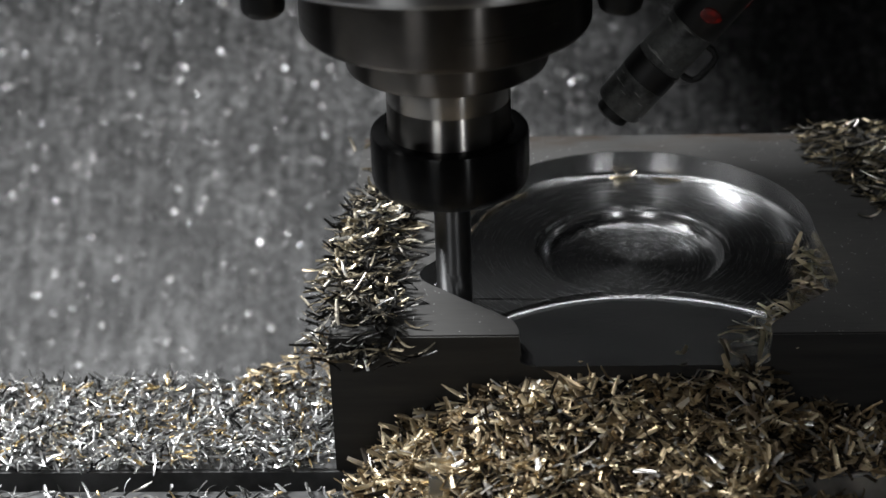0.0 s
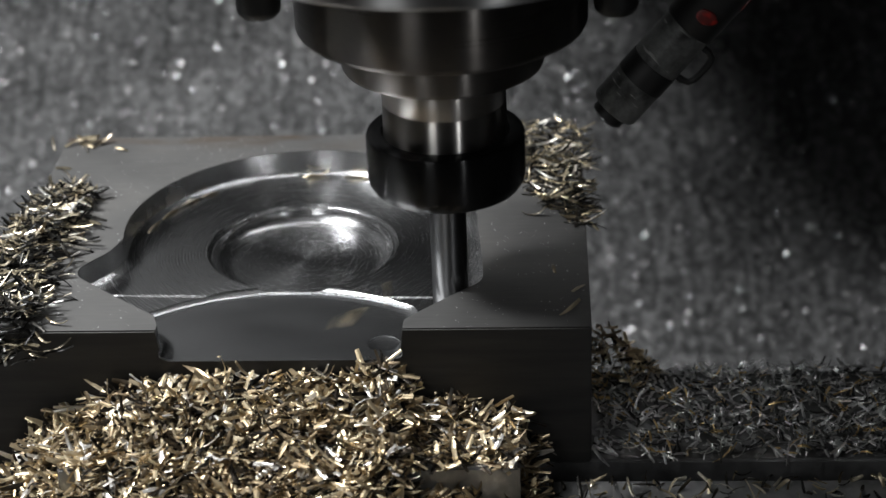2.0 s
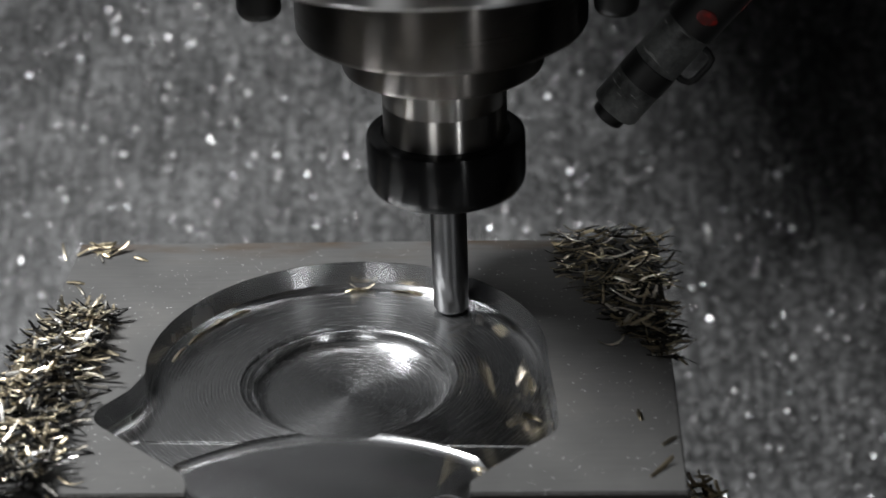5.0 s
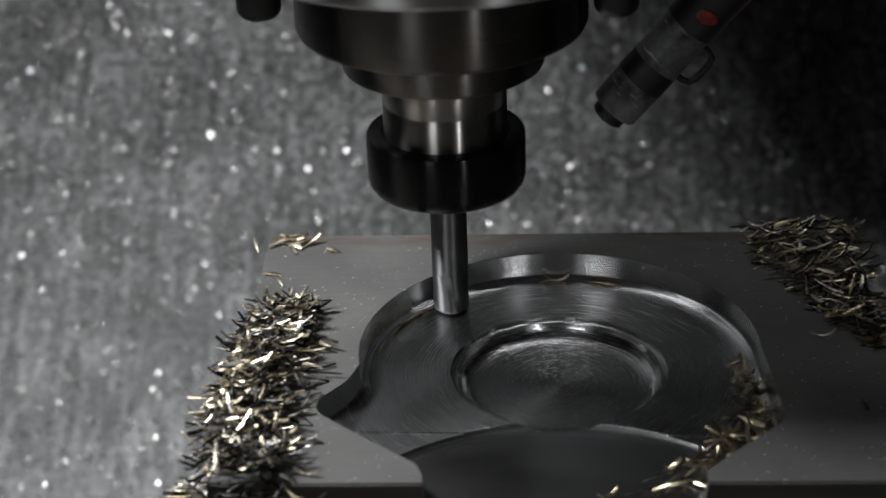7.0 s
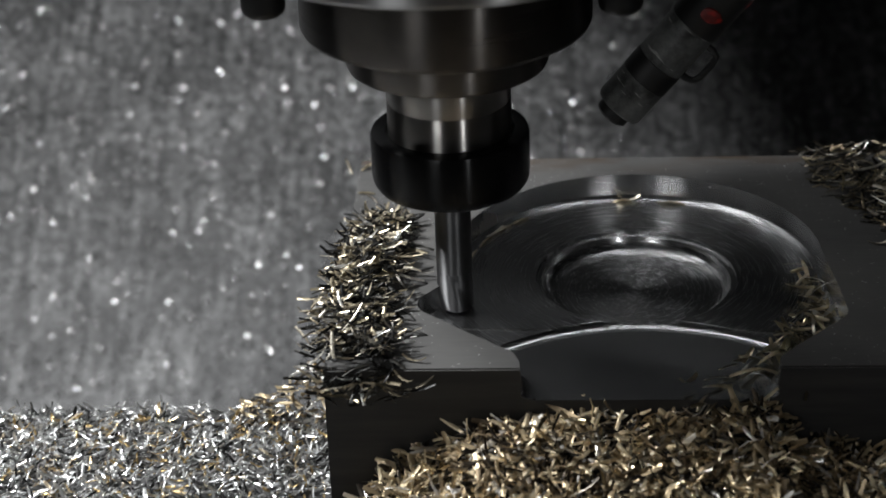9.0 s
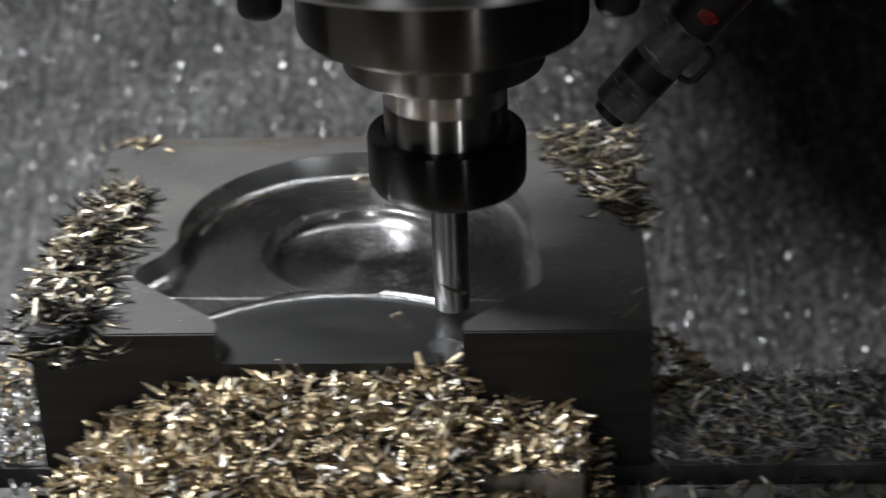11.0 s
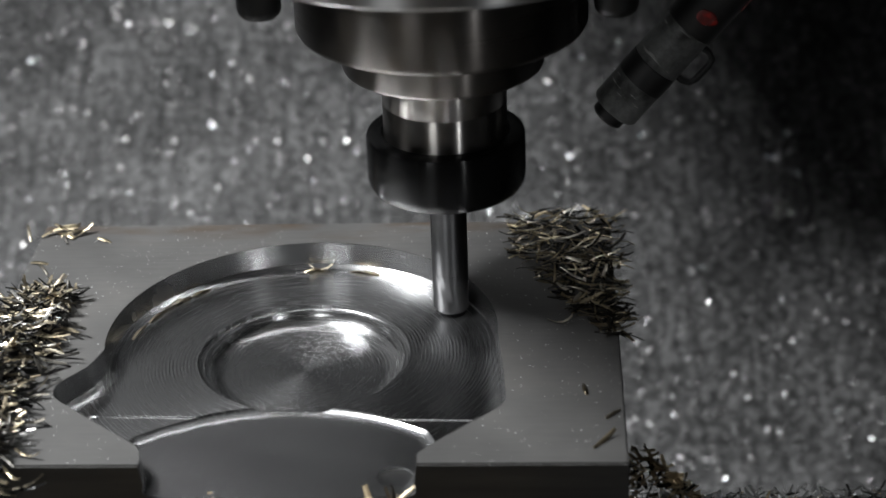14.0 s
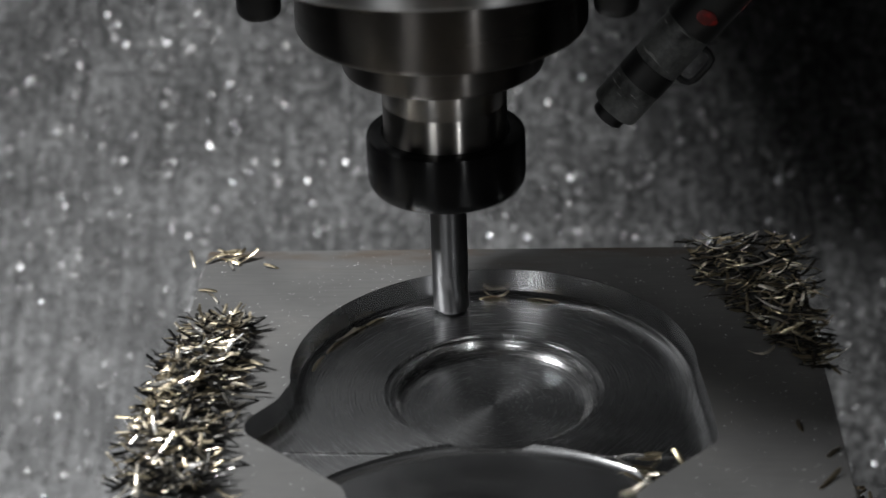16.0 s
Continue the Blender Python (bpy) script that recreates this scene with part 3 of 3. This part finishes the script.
# ---------------------------------------------------------------- spindle and gun
def spindle():
    head = new("spindle_head")
    tagged(head, "dark turned steel spindle nose with a bright ring", "machine spindle")
    part("mounting_ring", lathe([(0, 142), (72, 142), (72, 121.2), (71, 119.8), (69.5, 119.4), (44.7, 119.4), (0, 119.4)], 128), RING_METAL, head, "bright brushed steel ring")
    part("nose", lathe([(0, 119.3), (44.4, 119.3), (44.6, 118.6), (44.6, 92.2), (43.8, 90.6), (42.8, 90.0), (31.6, 90.0), (31.6, 92), (0, 92)], 128), NOSE_METAL, head)
    part("housing", lathe([(0, 560), (76, 560), (76, 145), (73, 142.1), (0, 142.1)], 64), WALL_PAINT, head, "dark painted round housing")
    # the next three boxes are out of view, added to block lamp light
    part("upper_blocker", box(-72, 140, 60, 229, 350, 700, bevel=6), WALL_PAINT, head, "unseen dark box added to block lamp light above the cover")
    part("head_blocker", box(-60, 165, -80, 59, 152, 420, bevel=6), WALL_PAINT, head, "unseen dark box added to shade the right of the block")
    part("rear_blocker", box(-100, 170, 230, 900, 128, 700, bevel=6), WALL_PAINT, head, "unseen dark box added to shade the right of the cover")
    holder = new("tool_holder")
    tagged(holder, "ground steel tool holder with a black collet nut", "tool holder")
    part("flange", lathe([(0, 89.8), (30.6, 89.8), (31.2, 89.2), (31.2, 78.6), (30.8, 77.7), (30.0, 77.2), (0, 77.2)], 128), FLANGE_METAL, holder)
    part("shank", lathe([(0, 77.1), (19.2, 77.1), (19.4, 76.6), (19.4, 66.0), (19.15, 65.6), (19.15, 65.2), (19.4, 64.8), (19.4, 50), (0, 50)], 128), HOLDER_METAL, holder)
    part("collet_nut", lathe([(19.5, 50.2), (19.5, 54.6), (20.3, 55.2), (23.6, 55.2), (24.6, 54.7), (25.0, 53.6), (25.0, 40.5), (24.6, 38.6), (23.4, 36.8), (22.0, 36.0), (18.5, 35.6), (7.5, 35.6), (7.5, 37.5), (0, 37.5)], 128), NUT_BLACK, holder, "black oxide collet nut")
    mill = new("end_mill")
    tagged(mill, "grey coated round-shank end mill cutting in the pocket", "milling cutter")
    part("shank", lathe([(0, 38), (5.85, 38), (5.85, 5.45), (0, 5.45)], 48), TOOL_METAL, mill)
    bm = bmesh.new()
    rings, steps = [], 48
    for i in range(15):
        z = 5.4 - i * (13.9 / 14)
        row = []
        for k in range(steps):
            a = 2 * math.pi * k / steps
            r = 5.85 - 0.28 * max(0.0, math.sin(4 * (a + z * 0.09))) ** 2
            if i == 14:
                r -= 0.8
            row.append(bm.verts.new(v3(r * math.cos(a), r * math.sin(a), z)))
        rings.append(row)
    for a, b in zip(rings, rings[1:]):
        for k in range(steps):
            bm.faces.new((a[k], b[k], b[(k + 1) % steps], a[(k + 1) % steps]))
    bm.faces.new(rings[0])
    bm.faces.new(rings[-1])
    bmesh.ops.recalc_face_normals(bm, faces=bm.faces)
    part("fluted_end", bm, TOOL_METAL, mill)
    return head, holder, mill


def curved_patch(r, thick, a0, a1, z0, z1, steps=12):
    """A thin shell on a cylinder, with tapered ends."""
    bm = bmesh.new()
    grid = []
    for i in range(steps + 1):
        q = i / steps
        a = radians(a0 + (a1 - a0) * q)
        taper = 0.35 + 0.65 * math.sin(math.pi * min(1.0, q * 1.15)) ** 0.5 if 0 < q < 0.87 else 0.3
        zm, h = (z0 + z1) / 2 + 0.8 * (q - 0.5), (z1 - z0) / 2 * taper
        grid.append([bm.verts.new(v3(rr * math.cos(a), rr * math.sin(a), zz)) for rr, zz in ((r, zm - h), (r + thick, zm - h * 0.9), (r + thick, zm + h * 0.9), (r, zm + h))])
    for p, q in zip(grid, grid[1:]):
        for k in range(4):
            bm.faces.new((p[k], q[k], q[(k + 1) % 4], p[(k + 1) % 4]))
    bm.faces.new(grid[0])
    bm.faces.new(grid[-1])
    bmesh.ops.recalc_face_normals(bm, faces=bm.faces)
    return bm


def nozzle(x, y, z):
    base = new("coolant_nozzle")
    tagged(base, "small black coolant nozzle under the spindle ring", "nozzle")
    part("body", lathe([(0, 19.8), (6.6, 19.8), (6.6, 4), (6.2, 2.4), (5.0, 1.2), (2.4, 1.0), (2.4, 2.4), (0, 2.4)], 40), BLACK_PLASTIC, base)
    part("collar", lathe([(6.65, 12), (7.2, 12), (7.2, 8.5), (6.65, 8.5)], 40), BLACK_PLASTIC, base)
    base.matrix_world = pose(x * MM, y * MM, z * MM)
    return base


def probe():
    """Slanting black measuring gun with grey bands, a hook and a red light."""
    base = new("light_gun")
    tagged(base, "black and scuffed grey cylinder with a dim red light", "machine probe")
    part("tip", lathe([(0, -4.0), (4.6, -4.0), (5.4, -3.2), (5.4, 0), (0, 0)], 40), BLACK_PLASTIC, base)
    part("front_sleeve", lathe([(0, 0.02), (7.4, 0.02), (8.0, 0.9), (8.0, 12.4), (0, 12.4)], 48), GREY_PLASTIC, base, "scuffed grey sleeve")
    part("collar", lathe([(0, 12.5), (8.2, 12.5), (8.2, 19.8), (0, 19.8)], 48), BLACK_PLASTIC, base)
    part("rear_sleeve", lathe([(0, 19.9), (8.0, 19.9), (8.0, 35.5), (0, 35.5)], 48), GREY_PLASTIC, base, "scuffed grey sleeve")
    part("body", lathe([(0, 35.6), (8.2, 35.6), (8.6, 36.4), (8.6, 80), (0, 80)], 48), BLACK_PLASTIC, base)
    part("hook", tube([(7.0, 0, 21.0), (10.0, 0, 20.8), (12.2, 0, 21.6), (13.2, 0, 23.6), (13.3, 0, 29.6), (12.6, 0, 32), (10.4, 0, 33.0), (7.0, 0, 33.0)], 1.1, 10), BLACK_PLASTIC, base)
    part("red_light", curved_patch(8.62, 0.3, -112, -66, 40.6, 45.4), RED_GLOW, base, "dim glowing red light")
    part("red_edge", curved_patch(8.62, 0.2, -30, -24, 50.0, 57.0), RED_GLOW, base, "thin glowing red line")
    d = Vector((35.0, 0, 41.5)).normalized()
    side = Vector((d.z, 0, -d.x))
    m = Matrix((side, Vector((0, 1, 0)), d)).transposed().to_4x4()
    base.matrix_world = Matrix.Translation(v3(52.9, 10, 56.9)) @ m
    return base


enclosure()
COVER = apron()
TABLE = machine_table()
BAR = clamp_bar()
BLOCK = workpiece()
HEAD, HOLDER, MILL = spindle()
nozzle(-52.6, -20, 99.5)
nozzle(52.2, -20, 99.0)
probe()
CARRIED = [TABLE, BAR, BLOCK, front_pile(), left_pile(), rear_pile(),
           table_chips("chip_bed", "thick bed of bright chips on the machine table", -330, -153, -76, -21, 3400, CHIP_STEEL, 21),
           table_chips("chip_bed", "thin bed of dark and bright chips on the machine table", 46, 330, -76, -21, 3400, CHIP_STEEL, 22),
           table_chips("chip_bed", "chips strewn on the table's front land", -330, -136, -150, -88, 1000, CHIP_STEEL, 23, 2.5),
           table_chips("chip_bed", "chips strewn on the table's front land", 24, 330, -150, -88, 1000, CHIP_DARK, 24, 2.5),
           side_heap("chip_mound", -158, -26, 25, 34, 10), side_heap("chip_mound", 50, -26, 26, 20, 10)]


# ---------------------------------------------------------------- loose chips
CHIP_MESHES = []


def loose_chip(k):
    if not CHIP_MESHES:
        rng = random.Random(77)
        for i in range(9):
            pts, faces = chip_shape(rng, rng.uniform(6, 11), rng.uniform(0.9, 1.7))
            me = bpy.data.meshes.new("metal_chip")
            me.from_pydata([p * MM for p in pts], [], faces)
            me.materials.append(CHIP_LOOSE)
            CHIP_MESHES.append(me)
    return tagged(new("metal_chip", CHIP_MESHES[k % 9]), "curled straw-coloured sliver of cut steel", "metal chip", "loose chips")


def ride(t0, t1, at, turn):
    """Rows of a chip that lies on the moving table from t0 to t1."""
    ts = sorted({t0, t1, *[r[0] for r in TRAVEL if t0 < r[0] < t1]})
    rows = []
    for t in ts:
        x, y = travel(t)
        rows.append((t, pose((at[0] + x) * MM, (at[1] + y) * MM, at[2] * MM, *turn)))
    return rows


def flight(t0, a, t1, b, rise, turn):
    """Rows of a chip thrown from a to b (world millimetres)."""
    rows = []
    for k in range(1, 4):
        q = k / 4
        p = Vector(a).lerp(Vector(b), q)
        rows.append((t0 + (t1 - t0) * q, pose(p.x * MM, p.y * MM, (p.z + 4 * rise * q * (1 - q)) * MM, turn[0] + 60 * q, turn[1] + 50 * q, turn[2] + 40 * q)))
    return rows


def still_chips():
    """Single chips that lie on the block."""
    rng = random.Random(31)
    out = []
    spots = [(rng.gauss(-143, 5.5), rng.gauss(68, 2.2), 0.8 + 1.5 * rng.random()) for _ in range(11)]
    spots += [(-148, 46, 0.6), (-146, 42, 0.8), (-128, 62, 0.5), (33, -38, 0.5), (38, -66, 0.5), (41, -52, 0.5), (27, 2, 0.5)]
    for k in range(9):
        a = radians(rng.uniform(72, 165))
        spots.append((HUB[0] + 57.5 * math.cos(a), -1.6 + 57.5 * math.sin(a), -8.2))
    for k, at in enumerate(spots):
        turn = (rng.gauss(0, 14), rng.gauss(0, 10), rng.uniform(0, 360))
        if k >= 18:
            turn = (10, 0, math.degrees(math.atan2(at[1] + 1.6, at[0] - HUB[0])) + 90)
        out.append((loose_chip(k), at, turn))
    return out


def cluster_spot(rng):
    """A resting place in the corner of the pocket where chips gather."""
    q = rng.random()
    bend = [(1, -4), (4, -30), (-6, -47), (-17, -62), (-22, -84)]
    i = min(3, int(q * 4))
    f = q * 4 - i
    wide = 3.0 + 6.0 * smooth(0.5, 0.85, q)
    x = bend[i][0] + (bend[i + 1][0] - bend[i][0]) * f - 0.5 * (wide - 3) + rng.gauss(0, wide)
    y = bend[i][1] + (bend[i + 1][1] - bend[i][1]) * f + rng.gauss(0, 2.4)
    z = (-8.4 if y > -50 else (-10.4 if y > -77 else -13.0)) + 4.0 * rng.random()
    return max(-48.0, min(x, 6.0 if y > -44 else -4.0)), y, z


def heap_spot(rng):
    x, y = rng.uniform(-95, 5), rng.uniform(-110, -82)
    return x, y, max(front_height(x, y), -28) + 0.6


def thrown_chips():
    """Rows for chips that the cutter throws: where they are, when they leave, where they come to rest."""
    rng = random.Random(41)
    out = []

    def turn():
        return rng.gauss(0, 20), rng.gauss(0, 16), rng.uniform(0, 360)

    def abs_at(p, t):
        x, y = travel(t)
        return p[0] + x, p[1] + y, p[2]

    def born(t):
        """Rows before the cut: the chip is still part of the solid block, under the cutter."""
        x, y = travel(t)
        return ride(0.0, t - 0.04, (-x, -y, -30), (0, 0, 0))

    # chips lying in the corner at the start, swept off on to the heap
    for k in range(96):
        spot, end, t1 = cluster_spot(rng), heap_spot(rng), rng.uniform(1.02, 1.22)
        a, b = turn(), turn()
        t2 = t1 + rng.uniform(0.12, 0.2)
        out.append(ride(0.0, t1, spot, a) + flight(t1, abs_at(spot, t1), t2, abs_at(end, t2), rng.uniform(2, 14), a) + ride(t2, 16.0, end, b))
    # chips cut on the next round that gather there again and are swept off in turn
    for k in range(96):
        t0 = rng.uniform(4.75, 6.6)
        spot, end, t1 = cluster_spot(rng), heap_spot(rng), rng.uniform(10.62, 10.86)
        a, b = turn(), turn()
        t2, t3 = t0 + rng.uniform(0.14, 0.22), t1 + rng.uniform(0.12, 0.2)
        out.append(born(t0) + flight(t0, (4, -6, -6), t2, abs_at(spot, t2), rng.uniform(5, 20), a) + ride(t2, t1, spot, a)
                   + flight(t1, abs_at(spot, t1), t3, abs_at(end, t3), rng.uniform(2, 14), a) + ride(t3, 16.0, end, b))
    # the first ones of the last round
    for k in range(12):
        t0 = rng.uniform(14.9, 15.75)
        spot = (rng.gauss(-8, 6), rng.gauss(-46, 6), -8)
        a = turn()
        t2 = t0 + rng.uniform(0.14, 0.22)
        out.append(born(t0) + flight(t0, (4, -6, -6), t2, abs_at(spot, t2), 12, a) + ride(t2, 16.0, spot, a))
    # single chips in the air
    for k in range(46):
        t0 = rng.choice([0.35, 0.9, 1.4, 1.42, 1.9, 2.4, 2.42, 2.9, 3.35, 3.4, 3.42, 3.9, 4.38, 4.42, 6.9, 7.4, 7.9, 10.9, 10.92, 11.4, 11.9, 12.38, 12.4, 12.42, 12.9, 13.4, 13.9, 14.38, 14.42, 14.9, 15.4, 15.85, 9.3, 5.2]) + rng.uniform(-0.03, 0.03)
        t2 = t0 + rng.uniform(0.2, 0.3)
        a, b = turn(), turn()
        end = heap_spot(rng) if rng.random() < 0.7 else (rng.uniform(50, 80), rng.uniform(-68, -30), -46.0)
        a = (rng.uniform(-90, 90), rng.uniform(-60, 60), rng.uniform(0, 360))
        out.append(born(t0) + flight(t0, (3, -7, -5), t2, abs_at(end, t2), rng.uniform(6, 30), a) + ride(t2, 16.0, end, b))
    return [(loose_chip(k), rows) for k, rows in enumerate(out)]


STILL = still_chips()
THROWN = thrown_chips()


# ---------------------------------------------------------------- what moves
def motions():
    for ob in CARRIED:
        walk(ob, [(t, pose(x * MM, y * MM, 0)) for t, x, y in TRAVEL])
    for ob, at, turn in STILL:
        walk(ob, ride(0.0, 16.0, at, turn))
    for ob, rows in THROWN:
        walk(ob, rows)
    c, s = math.cos(radians(APRON_TILT)), math.sin(radians(APRON_TILT))
    rows = []
    for t, x, y in TRAVEL:
        k = APRON_RATE * y
        rows.append((t, pose(0, (482 + k * c) * MM, (-180 + k * s) * MM, APRON_TILT, 0, 0)))
    walk(COVER, rows)
    spin = [(k * 0.1, pose(0, 0, 0, 0, 0, -80 * k)) for k in range(161)]
    walk(MILL, spin)
    walk(HOLDER, spin)


motions()
